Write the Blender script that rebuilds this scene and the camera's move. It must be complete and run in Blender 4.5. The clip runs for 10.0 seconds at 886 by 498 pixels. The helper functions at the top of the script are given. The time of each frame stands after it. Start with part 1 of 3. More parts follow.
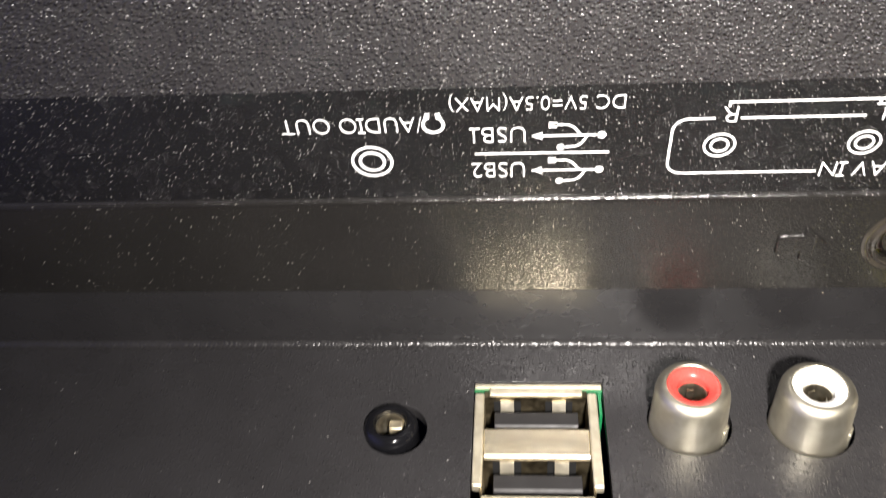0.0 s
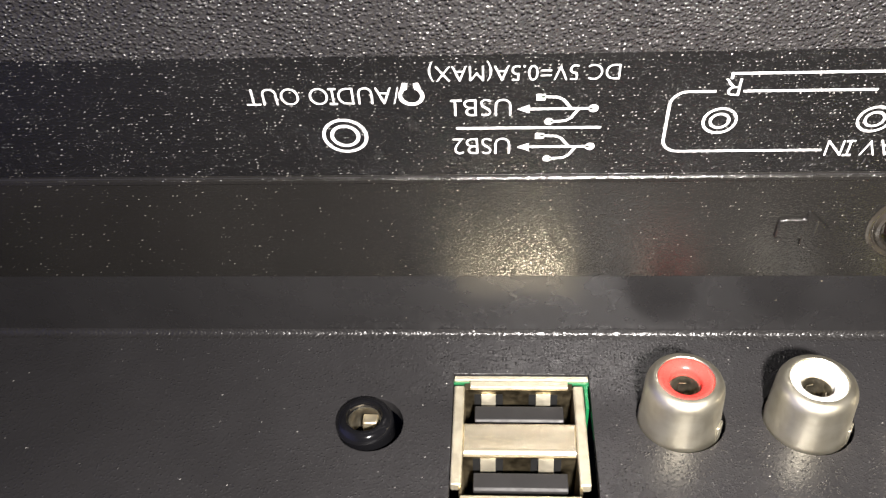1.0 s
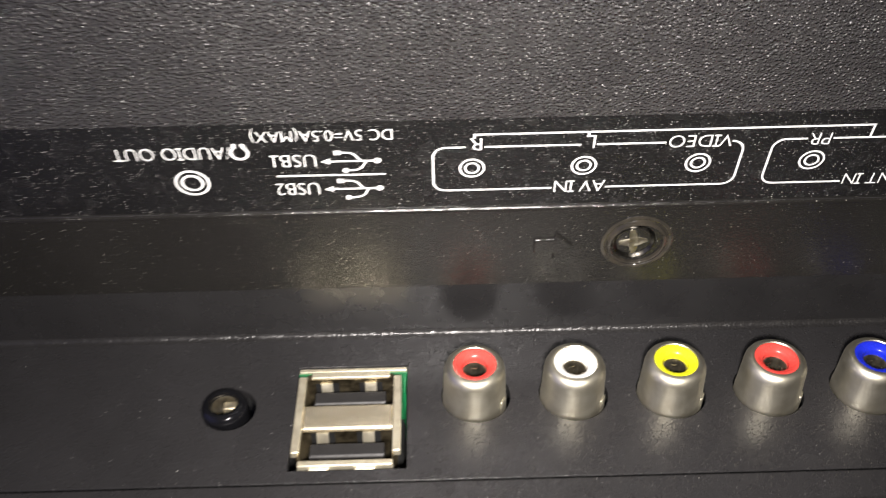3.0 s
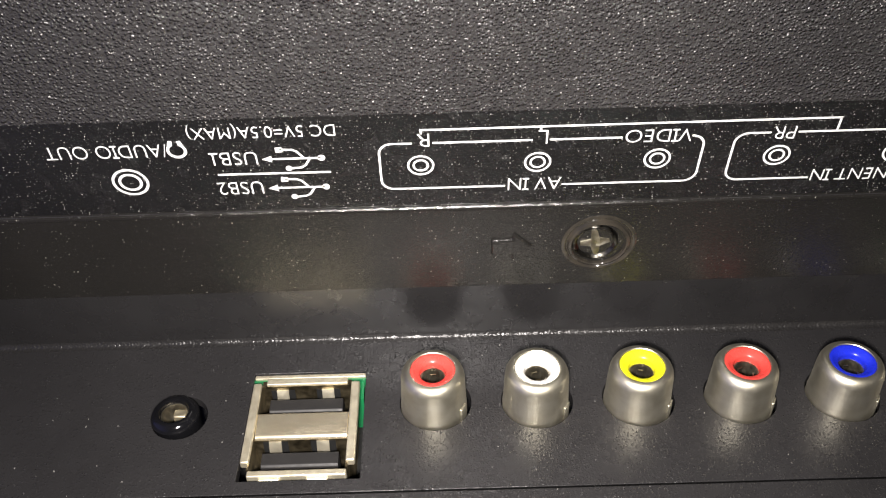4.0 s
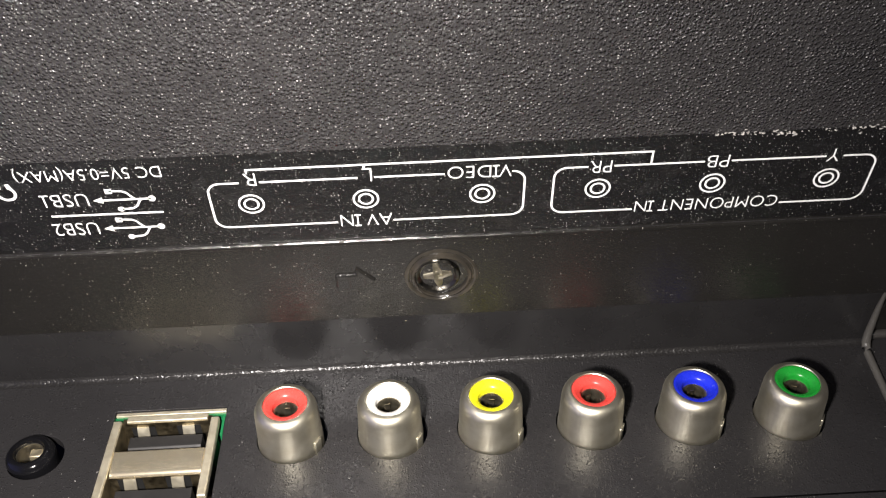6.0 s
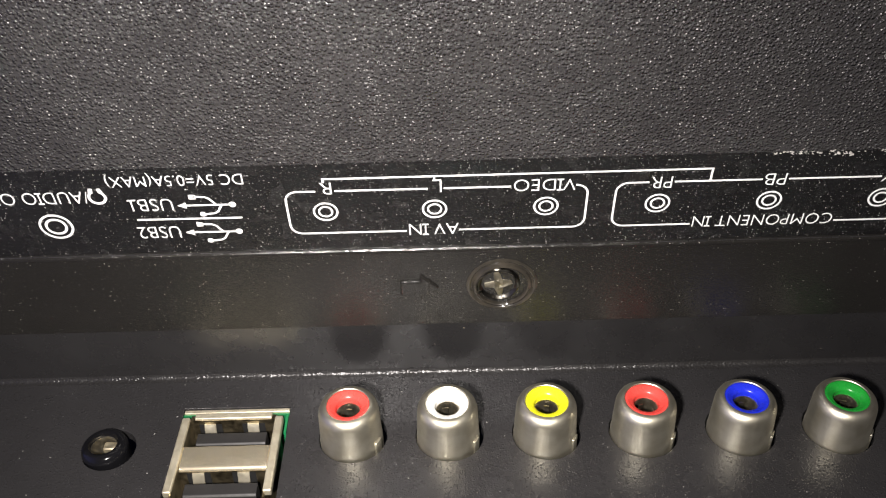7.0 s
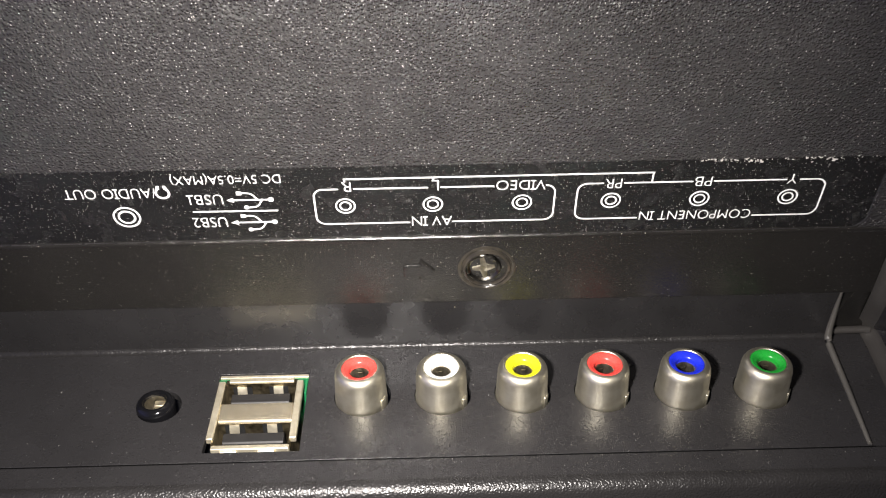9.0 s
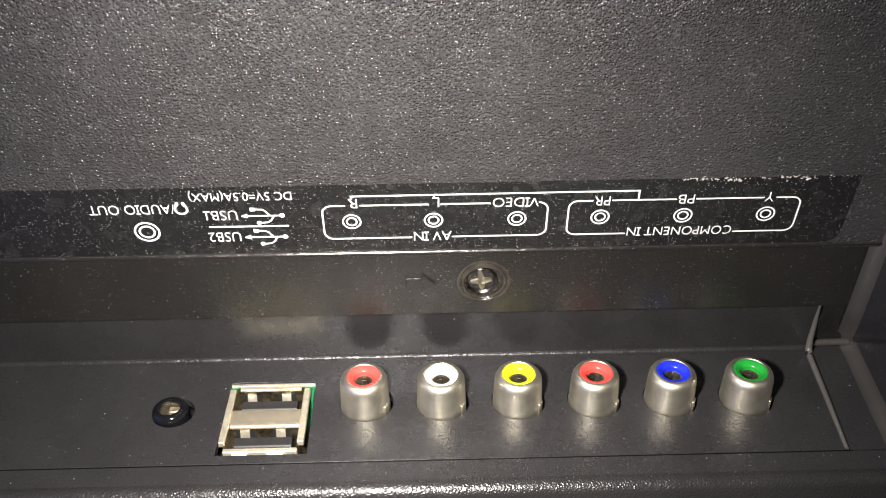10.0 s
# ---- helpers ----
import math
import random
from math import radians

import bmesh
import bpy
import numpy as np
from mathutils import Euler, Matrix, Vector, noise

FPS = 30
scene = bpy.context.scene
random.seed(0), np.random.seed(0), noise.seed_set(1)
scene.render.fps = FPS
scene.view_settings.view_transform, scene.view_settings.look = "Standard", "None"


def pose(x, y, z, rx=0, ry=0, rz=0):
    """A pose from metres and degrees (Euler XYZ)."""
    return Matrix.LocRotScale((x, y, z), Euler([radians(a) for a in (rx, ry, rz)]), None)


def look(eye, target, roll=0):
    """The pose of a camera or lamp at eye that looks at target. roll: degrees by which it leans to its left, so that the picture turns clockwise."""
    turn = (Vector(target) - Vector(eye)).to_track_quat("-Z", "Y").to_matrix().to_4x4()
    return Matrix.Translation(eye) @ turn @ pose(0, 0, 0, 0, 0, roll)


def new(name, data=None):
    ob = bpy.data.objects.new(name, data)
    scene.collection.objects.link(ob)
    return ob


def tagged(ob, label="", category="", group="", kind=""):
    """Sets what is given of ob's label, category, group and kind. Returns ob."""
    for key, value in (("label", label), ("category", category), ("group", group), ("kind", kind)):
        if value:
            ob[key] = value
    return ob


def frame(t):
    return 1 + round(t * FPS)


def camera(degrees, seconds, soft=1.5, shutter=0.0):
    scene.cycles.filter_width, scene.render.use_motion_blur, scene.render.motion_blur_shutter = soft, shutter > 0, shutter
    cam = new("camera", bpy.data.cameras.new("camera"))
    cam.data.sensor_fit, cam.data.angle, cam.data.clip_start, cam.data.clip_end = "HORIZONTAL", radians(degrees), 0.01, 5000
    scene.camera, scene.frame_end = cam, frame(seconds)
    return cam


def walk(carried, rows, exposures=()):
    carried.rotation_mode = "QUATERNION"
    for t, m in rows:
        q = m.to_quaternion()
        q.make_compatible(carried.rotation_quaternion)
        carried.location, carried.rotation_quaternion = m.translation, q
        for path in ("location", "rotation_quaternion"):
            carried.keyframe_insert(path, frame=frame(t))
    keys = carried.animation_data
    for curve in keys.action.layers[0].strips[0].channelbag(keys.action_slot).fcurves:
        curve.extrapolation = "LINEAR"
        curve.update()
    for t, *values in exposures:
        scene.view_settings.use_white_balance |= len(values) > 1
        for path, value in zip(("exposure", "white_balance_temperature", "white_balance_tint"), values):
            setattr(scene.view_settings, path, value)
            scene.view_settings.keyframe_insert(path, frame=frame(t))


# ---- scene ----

# ------------------------------------------------------------------ camera
UP = 0.060          # height of the datum above the table, metres
cam = camera(51.23, 10.0, soft=1.15, shutter=0.45)
PATH = [  # seconds, millimetres from the datum, degrees
    (0.0, -19.11, -66.86, 94.19, 40.12, 4.06, 2.66),
    (0.2, -19.19, -63.53, 92.82, 40.42, 3.94, 2.40),
    (0.4, -19.64, -63.87, 91.81, 39.82, 3.57, 2.43),
    (0.5, -19.40, -63.49, 90.84, 39.54, 3.47, 2.54),
    (0.7, -19.48, -63.28, 89.60, 39.24, 3.21, 2.49),
    (0.9, -19.82, -63.62, 88.55, 39.48, 2.96, 2.34),
    (1.0, -19.55, -62.95, 88.50, 39.42, 2.85, 2.14),
    (1.2, -19.12, -62.42, 88.29, 39.01, 2.65, 1.80),
    (1.5, -17.86, -61.72, 88.56, 38.79, 2.30, 1.25),
    (1.7, -16.86, -62.35, 88.55, 38.58, 2.15, 0.98),
    (1.8, -16.52, -63.46, 88.74, 38.59, 2.13, 1.02),
    (2.0, -15.16, -64.20, 89.79, 38.76, 1.92, 0.81),
    (2.2, -15.18, -66.20, 90.02, 39.08, 1.79, 0.49),
    (2.4, -14.90, -71.73, 93.47, 39.11, 1.21, 0.28),
    (2.5, -13.27, -76.37, 99.52, 37.29, 1.18, 0.42),
    (2.6, -15.00, -81.59, 102.45, 37.25, 0.35, -0.50),
    (2.7, -10.96, -82.87, 105.14, 38.99, 0.60, -0.03),
    (2.8, -9.39, -81.65, 108.61, 39.14, 0.27, -0.95),
    (2.9, -6.28, -82.74, 111.16, 39.64, 0.88, -0.95),
    (3.0, -4.58, -80.65, 109.69, 40.39, 0.52, -1.46),
    (3.2, -0.07, -78.51, 106.94, 39.41, 0.71, -1.57),
    (4.3, 3.81, -77.70, 105.45, 41.13, 1.15, -1.17),
    (4.5, 5.50, -77.01, 105.30, 41.23, 0.90, -1.61),
    (4.8, 9.04, -77.98, 106.53, 41.44, 0.60, -2.27),
    (5.0, 11.55, -77.89, 107.33, 41.59, 0.27, -2.97),
    (5.2, 15.07, -78.75, 107.41, 41.16, 0.36, -3.38),
    (6.3, 20.01, -80.49, 108.54, 42.81, 0.77, -2.66),
    (6.5, 18.12, -81.51, 109.22, 42.90, 0.76, -2.24),
    (6.7, 17.32, -81.87, 109.55, 43.04, 0.82, -1.74),
    (6.9, 15.74, -83.81, 110.26, 43.47, 1.16, -0.96),
    (7.0, 15.40, -83.47, 110.97, 43.36, 1.19, -0.92),
    (7.2, 14.81, -83.51, 111.71, 43.25, 1.17, -0.84),
    (7.5, 14.88, -83.69, 110.33, 43.18, 1.23, -0.69),
    (7.7, 14.76, -84.75, 109.43, 43.35, 1.30, -0.46),
    (7.9, 13.76, -85.59, 110.03, 43.51, 0.91, -0.69),
    (8.0, 13.77, -87.01, 111.19, 43.61, 0.85, -0.66),
    (8.2, 12.30, -94.06, 118.45, 43.22, 0.70, -0.46),
    (8.4, 11.78, -100.44, 123.79, 43.62, 0.35, -1.07),
    (8.5, 12.49, -102.73, 125.00, 44.38, 0.34, -1.21),
    (8.7, 13.02, -104.29, 126.21, 44.59, 0.27, -1.56),
    (9.0, 13.13, -107.26, 127.82, 44.85, 0.25, -1.54),
    (9.2, 12.90, -109.63, 129.46, 45.40, 0.24, -1.55),
    (9.5, 13.62, -110.16, 129.99, 45.74, 0.23, -1.63),
    (9.7, 13.27, -113.09, 131.10, 46.29, 0.15, -1.68),
    (10.0, 13.04, -116.09, 132.80, 46.68, 0.21, -1.44),
]
EXPOSURES = [(0.0, 0.22), (1.0, 0.40), (2.0, 0.40), (2.5, -0.08), (3.0, -0.17), (4.5, -0.16), (6.5, -0.19), (7.5, -0.28), (8.5, -0.18), (9.0, 0.08), (9.5, 0.29), (10.0, 0.36)]
walk(cam, [(t, pose(x / 1000, y / 1000, z / 1000 + UP, rx, ry, rz)) for t, x, y, z, rx, ry, rz in PATH], EXPOSURES)

# ------------------------------------------------------------------ light
world = bpy.data.worlds.new("dim_room")
scene.world = world
world.use_nodes = True
# a dim room whose bluish daylight comes from the side of the headphone socket
sky = world.node_tree.nodes
ways = sky.new("ShaderNodeSeparateXYZ")
world.node_tree.links.new(sky.new("ShaderNodeTexCoord").outputs["Generated"], ways.inputs[0])
side = sky.new("ShaderNodeMapRange")
side.interpolation_type = "SMOOTHSTEP"
side.inputs["From Min"].default_value, side.inputs["From Max"].default_value = -0.2, -0.95
side.inputs["To Min"].default_value, side.inputs["To Max"].default_value = 0.004, 0.45
world.node_tree.links.new(ways.outputs[0], side.inputs["Value"])
sky["Background"].inputs[0].default_value = (0.31, 0.33, 1.0, 1)
world.node_tree.links.new(side.outputs[0], sky["Background"].inputs[1])

torch = bpy.data.lights.new("phone_torch", "AREA")
torch.shape, torch.size, torch.energy, torch.color = "DISK", 0.009, 0.26, (1.0, 0.935, 0.885)
torch.spread = radians(115)
lamp = new("phone_torch", torch)
lamp.matrix_world = look((-0.001, -0.087, 0.104 + UP), (0.0015, 0.0, 0.012 + UP))


# ------------------------------------------------------------------ materials
def shader(name):
    m = bpy.data.materials.new(name)
    m.use_nodes = True
    return m, m.node_tree.nodes, m.node_tree.links, m.node_tree.nodes["Principled BSDF"]


def tex(nodes, links, kind, scale, coord, **inputs):
    n = nodes.new(kind)
    n.inputs["Scale"].default_value = scale
    for key, value in inputs.items():
        n.inputs[key].default_value = value
    links.new(coord, n.inputs["Vector"])
    return n


def ramp(nodes, links, source, stops):
    r = nodes.new("ShaderNodeValToRGB")
    r.color_ramp.elements[0].position, r.color_ramp.elements[0].color = stops[0][0], (*stops[0][1], 1)
    r.color_ramp.elements[1].position, r.color_ramp.elements[1].color = stops[1][0], (*stops[1][1], 1)
    links.new(source, r.inputs[0])
    return r.outputs[0]


def moulded_plastic(name, tone, rough, grain, depth, fine, dust=0.0, dust_glint_tone=(0.30, 0.26, 0.20), sparse=0.0, detail=2.0, gloss=0.5, domes=None, rate=1000.0, face="xy", bare=0.5):
    """Black moulded plastic: spark-eroded grain (mm), its depth (mm), a finer grain over it, and pale specks for
    settled dust and painted glints.
    """
    m, nodes, links, b = shader(name)
    at = nodes.new("ShaderNodeTexCoord").outputs["Object"]
    b.inputs["Specular IOR Level"].default_value = gloss
    axes, plane = nodes.new("ShaderNodeSeparateXYZ"), nodes.new("ShaderNodeCombineXYZ")
    links.new(at, axes.inputs[0])
    for k, axis in enumerate(face):
        links.new(axes.outputs["xyz".index(axis)], plane.inputs[k])
    lie = plane.outputs[0]
    coarse = tex(nodes, links, "ShaderNodeTexNoise", 1000 / grain, at, Detail=detail, Roughness=0.55)
    small = tex(nodes, links, "ShaderNodeTexNoise", 2600 / grain, at, Detail=2.0)
    cloud = tex(nodes, links, "ShaderNodeTexNoise", 55.0, at, Detail=4.0)
    mix = nodes.new("ShaderNodeMath")
    mix.operation, mix.inputs[1].default_value = "MULTIPLY_ADD", fine
    links.new(small.outputs[0], mix.inputs[0])
    links.new(coarse.outputs[0], mix.inputs[2])
    bump = nodes.new("ShaderNodeBump")
    bump.inputs["Strength"].default_value, bump.inputs["Distance"].default_value = 1.0, depth / 1000
    height = mix.outputs[0]
    if sparse:
        grains = tex(nodes, links, "ShaderNodeTexNoise", 1000 / (0.6 * grain), at, Detail=0.0)
        peak = nodes.new("ShaderNodeMapRange")
        peak.inputs["From Min"].default_value, peak.inputs["From Max"].default_value = 0.62, 0.82
        peak.inputs["To Max"].default_value = sparse
        links.new(grains.outputs[0], peak.inputs["Value"])
        total = nodes.new("ShaderNodeMath")
        links.new(height, total.inputs[0])
        links.new(peak.outputs[0], total.inputs[1])
        height = total.outputs[0]
    if domes:  # separate rounded grains: spacing, radius and height in mm, and how few are tall
        pitch, wide, tall, few = domes
        cells = tex(nodes, links, "ShaderNodeTexVoronoi", 1000 / pitch, lie)
        cells.voronoi_dimensions = "2D"
        part_of = nodes.new("ShaderNodeSeparateColor")
        links.new(cells.outputs["Color"], part_of.inputs[0])
        dome = nodes.new("ShaderNodeMapRange")
        dome.interpolation_type = "SMOOTHSTEP"
        dome.inputs["From Min"].default_value, dome.inputs["From Max"].default_value = wide / pitch, 0.0
        links.new(cells.outputs["Distance"], dome.inputs["Value"])
        size = nodes.new("ShaderNodeMath")
        size.operation, size.inputs[1].default_value = "POWER", few
        links.new(part_of.outputs[0], size.inputs[0])
        high = nodes.new("ShaderNodeMath")
        high.operation = "MULTIPLY"
        links.new(dome.outputs[0], high.inputs[0])
        links.new(size.outputs[0], high.inputs[1])
        total = nodes.new("ShaderNodeMath")
        total.operation, total.inputs[1].default_value = "MULTIPLY_ADD", tall / depth
        links.new(high.outputs[0], total.inputs[0])
        links.new(height, total.inputs[2])
        height = total.outputs[0]
    links.new(height, bump.inputs["Height"])
    links.new(bump.outputs[0], b.inputs["Normal"])
    dark = tuple(c * 0.75 for c in tone)
    colour = ramp(nodes, links, cloud.outputs[0], [(0.3, dark), (0.7, tone)])
    # pale specks in the colour: settled dust, and painted glints of the grain
    if dust:
        specks = tex(nodes, links, "ShaderNodeTexVoronoi", rate, lie)
        specks.voronoi_dimensions = "2D"
        lot = nodes.new("ShaderNodeSeparateColor")
        links.new(specks.outputs["Color"], lot.inputs[0])
        size = nodes.new("ShaderNodeMapRange")
        size.inputs["From Min"].default_value, size.inputs["To Max"].default_value = bare, dust
        links.new(lot.outputs[1], size.inputs["Value"])
        less = nodes.new("ShaderNodeMath")
        less.operation = "LESS_THAN"
        links.new(specks.outputs["Distance"], less.inputs[0])
        links.new(size.outputs[0], less.inputs[1])
        blend = nodes.new("ShaderNodeMix")
        blend.data_type = "RGBA"
        pale = nodes.new("ShaderNodeMath")
        pale.operation = "MULTIPLY"
        links.new(less.outputs[0], pale.inputs[0])
        links.new(lot.outputs[0], pale.inputs[1])
        links.new(pale.outputs[0], blend.inputs[0])
        links.new(colour, blend.inputs[6])
        blend.inputs[7].default_value = (*dust_glint_tone, 1)
        colour = blend.outputs[2]
    links.new(colour, b.inputs["Base Color"])
    scuff = tex(nodes, links, "ShaderNodeTexNoise", 300.0, at, Detail=5.0)
    r = ramp(nodes, links, scuff.outputs[0], [(0.3, (rough - 0.06,) * 3), (0.75, (rough + 0.08,) * 3)])
    links.new(r, b.inputs["Roughness"])
    return m


def plain(name, tone, rough, metal=0.0, grain=0.0, depth=0.0, dirt=None, coat=0.0, vary=0.07, spots=420.0):
    m, nodes, links, b = shader(name)
    at = nodes.new("ShaderNodeTexCoord").outputs["Object"]
    b.inputs["Metallic"].default_value = metal
    b.inputs["Coat Weight"].default_value = coat
    cloud = tex(nodes, links, "ShaderNodeTexNoise", spots, at, Detail=5.0)
    other = dirt or tuple(c * 0.86 for c in tone)
    links.new(ramp(nodes, links, cloud.outputs[0], [(0.38, other), (0.6, tone)]), b.inputs["Base Color"])
    wear = tex(nodes, links, "ShaderNodeTexNoise", 1300.0, at, Detail=3.0)
    links.new(ramp(nodes, links, wear.outputs[0], [(0.3, (max(0.03, rough - vary),) * 3), (0.7, (rough + vary,) * 3)]), b.inputs["Roughness"])
    if depth:
        g = tex(nodes, links, "ShaderNodeTexNoise", 1000 / grain, at, Detail=2.0)
        bump = nodes.new("ShaderNodeBump")
        bump.inputs["Distance"].default_value = depth / 1000
        links.new(g.outputs[0], bump.inputs["Height"])
        links.new(bump.outputs[0], b.inputs["Normal"])
    return m


COVER = moulded_plastic("grained_black_plastic", (0.0295, 0.028, 0.028), 0.21, 0.45, 0.30, 0.30, detail=1.0, dust=0.17, dust_glint_tone=(0.40, 0.385, 0.37), domes=(0.44, 0.23, 0.25, 0.8), rate=2000.0, bare=0.66)
LIP = moulded_plastic("fine_grained_black_plastic", (0.022, 0.021, 0.021), 0.28, 0.34, 0.10, 0.20, detail=0.0)
STRIP = moulded_plastic("smooth_black_label_plastic", (0.0085, 0.0082, 0.0082), 0.25, 0.42, 0.060, 0.4, dust=0.19, dust_glint_tone=(0.50, 0.48, 0.46), gloss=0.45, domes=(0.30, 0.13, 0.12, 1.4), rate=2500.0, bare=0.62)
WALL = moulded_plastic("flecked_black_plastic", (0.0140, 0.0132, 0.0120), 0.17, 0.31, 0.040, 0.35, dust=0.15, dust_glint_tone=(0.40, 0.38, 0.34), gloss=0.38, domes=(0.28, 0.13, 0.040, 1.2), rate=2100.0, face="xz", bare=0.84)
PANEL = moulded_plastic("satin_black_panel_plastic", (0.029, 0.028, 0.029), 0.28, 0.42, 0.052, 0.4, dust=0.13, dust_glint_tone=(0.60, 0.58, 0.55), domes=(0.40, 0.16, 0.07, 1.8), rate=1500.0, bare=0.962)
RISER = moulded_plastic("smooth_black_riser_plastic", (0.021, 0.0203, 0.0208), 0.28, 0.45, 0.006, 0.4, dust=0.10, rate=900.0, face="xz", bare=0.985, gloss=0.62)
# lighter tone than the panel, for the border rib
PALER = moulded_plastic("paler_black_plastic", (0.095, 0.090, 0.082), 0.34, 0.34, 0.05, 0.3)
# paler than its neighbours: torch light on the hollow corner is put into the tone
CORNER = moulded_plastic("lightened_black_plastic", (0.046, 0.043, 0.040), 0.36, 0.34, 0.05, 0.3)
SIDE = moulded_plastic("fine_black_side_plastic", (0.020, 0.019, 0.021), 0.24, 0.34, 0.03, 0.3, sparse=0.8, gloss=0.4)
# brown port steel; the shade on the inner faces is put into this tone
PORT = plain("dull_brown_shaded_steel", (0.30, 0.25, 0.16), 0.50, 1.0, 0.4, 0.02, dirt=(0.08, 0.065, 0.04))
BOSS = plain("glossy_brown_black_plastic", (0.034, 0.029, 0.022), 0.19, 0.0, 1.1, 0.16, dirt=(0.020, 0.018, 0.015))
INK = plain("white_print", (0.82, 0.82, 0.80), 0.55)
NICKEL = plain("satin_nickel", (0.72, 0.685, 0.565), 0.45, 1.0, dirt=(0.62, 0.58, 0.46), vary=0.02)
SHELL = plain("tinned_steel_shell", (0.94, 0.87, 0.68), 0.52, 0.88, 0.25, 0.03, dirt=(0.84, 0.76, 0.57), vary=0.06, spots=900.0)
SPRING = plain("dull_steel_spring", (0.90, 0.84, 0.68), 0.50, 0.9, 0.4, 0.02, dirt=(0.74, 0.68, 0.53))
FOLD = plain("bright_steel_fold", (0.94, 0.84, 0.63), 0.24, 0.88, dirt=(0.90, 0.79, 0.57), vary=0.01)
GLOSS = plain("gloss_black_plastic", (0.006, 0.006, 0.007), 0.11, 0.0, 0.9, 0.02, vary=0.02)
TONGUE = plain("black_connector_plastic", (0.020, 0.019, 0.019), 0.52)
BRASS = plain("pale_gold_contact", (0.90, 0.80, 0.58), 0.50, 1.0)
BOARD = plain("green_circuit_board", (0.010, 0.16, 0.055), 0.35)
# near-black without sheen, stands for the shade deep in the panel seam
SEAM = plain("seam_shade_black", (0.002, 0.002, 0.002), 0.93)
SEAM.node_tree.nodes["Principled BSDF"].inputs["Specular IOR Level"].default_value = 0.05
DARK = plain("black_interior", (0.006, 0.006, 0.006), 0.7)
LINT = plain("grey_lint", (0.42, 0.40, 0.37), 0.9)
WORN = plain("worn_steel", (0.46, 0.42, 0.33), 0.46, 1.0, 0.5, 0.10, dirt=(0.22, 0.20, 0.155))
STEEL = plain("blackened_screw_steel", (0.10, 0.095, 0.085), 0.30, 1.0, 0.5, 0.04, dirt=(0.07, 0.065, 0.055))
TABLE = moulded_plastic("dark_table_top", (0.030, 0.026, 0.022), 0.55, 1.5, 0.05, 0.4)


def jack_plastic(name, tone):
    return plain(name, tone, 0.27, coat=0.0, vary=0.03)


# ------------------------------------------------------------------ building helpers (lengths in millimetres)
def thing(name, label, category, m=None, group="", kind=""):
    ob = new(name)
    ob.empty_display_size = 0.004
    ob.matrix_world = m if m is not None else Matrix.Translation((0, 0, UP))
    return tagged(ob, label, category, group, kind)


def finish(bm, name, smooth=35.0):
    bmesh.ops.remove_doubles(bm, verts=bm.verts, dist=0.002)
    bmesh.ops.recalc_face_normals(bm, faces=bm.faces)
    bmesh.ops.scale(bm, vec=(0.001, 0.001, 0.001), verts=bm.verts)
    me = bpy.data.meshes.new(name)
    for f in bm.faces:
        f.smooth = smooth > 0
    for e in bm.edges:
        e.smooth = len(e.link_faces) == 2 and e.calc_face_angle(0) < radians(smooth)
    bm.to_mesh(me)
    bm.free()
    return me


def part(name, bm, material, parent, label="", at=None, round_mm=0.0, smooth=35.0):
    me = finish(bm, name, smooth)
    me.materials.append(material)
    ob = new(name, me)
    ob.parent = parent
    if at is not None:
        ob.matrix_basis = at
    if round_mm:
        bevel = ob.modifiers.new("edge", "BEVEL")
        bevel.width, bevel.segments, bevel.limit_method, bevel.angle_limit = round_mm / 1000, 3, "ANGLE", radians(40)
        bevel.harden_normals = False
    if label:
        ob["label"] = label
    return ob


def box(x0, x1, y0, y1, z0, z1, bm=None):
    bm = bm or bmesh.new()
    r = bmesh.ops.create_cube(bm, size=1)
    for v in r["verts"]:
        v.co = Vector(((x0, x1)[v.co.x > 0], (y0, y1)[v.co.y > 0], (z0, z1)[v.co.z > 0]))
    return bm


def prism(outline, x0, x1, bm=None):
    """A cross-section of (y, z) run along x."""
    bm = bm or bmesh.new()
    a = [bm.verts.new((x0, y, z)) for y, z in outline]
    b = [bm.verts.new((x1, y, z)) for y, z in outline]
    bm.faces.new(a)
    bm.faces.new(b[::-1])
    for i in range(len(a)):
        bm.faces.new((a[i], a[i - 1], b[i - 1], b[i]))
    return bm


def plate(outer, holes, thick, bm=None):
    """A flat plate in x, y with its top at z = 0 and holes right through it."""
    bm = bm or bmesh.new()
    edges, loops = [], []
    for loop in [outer, *holes]:
        vs = [bm.verts.new((x, y, 0)) for x, y in loop]
        loops.append(vs)
        edges += [bm.edges.new((vs[i - 1], vs[i])) for i in range(len(vs))]
    bmesh.ops.triangle_fill(bm, use_beauty=True, edges=edges, normal=(0, 0, 1))
    top = list(bm.faces)
    r = bmesh.ops.extrude_face_region(bm, geom=top)
    for g in r["geom"]:
        if isinstance(g, bmesh.types.BMVert):
            g.co.z -= thick
    return bm


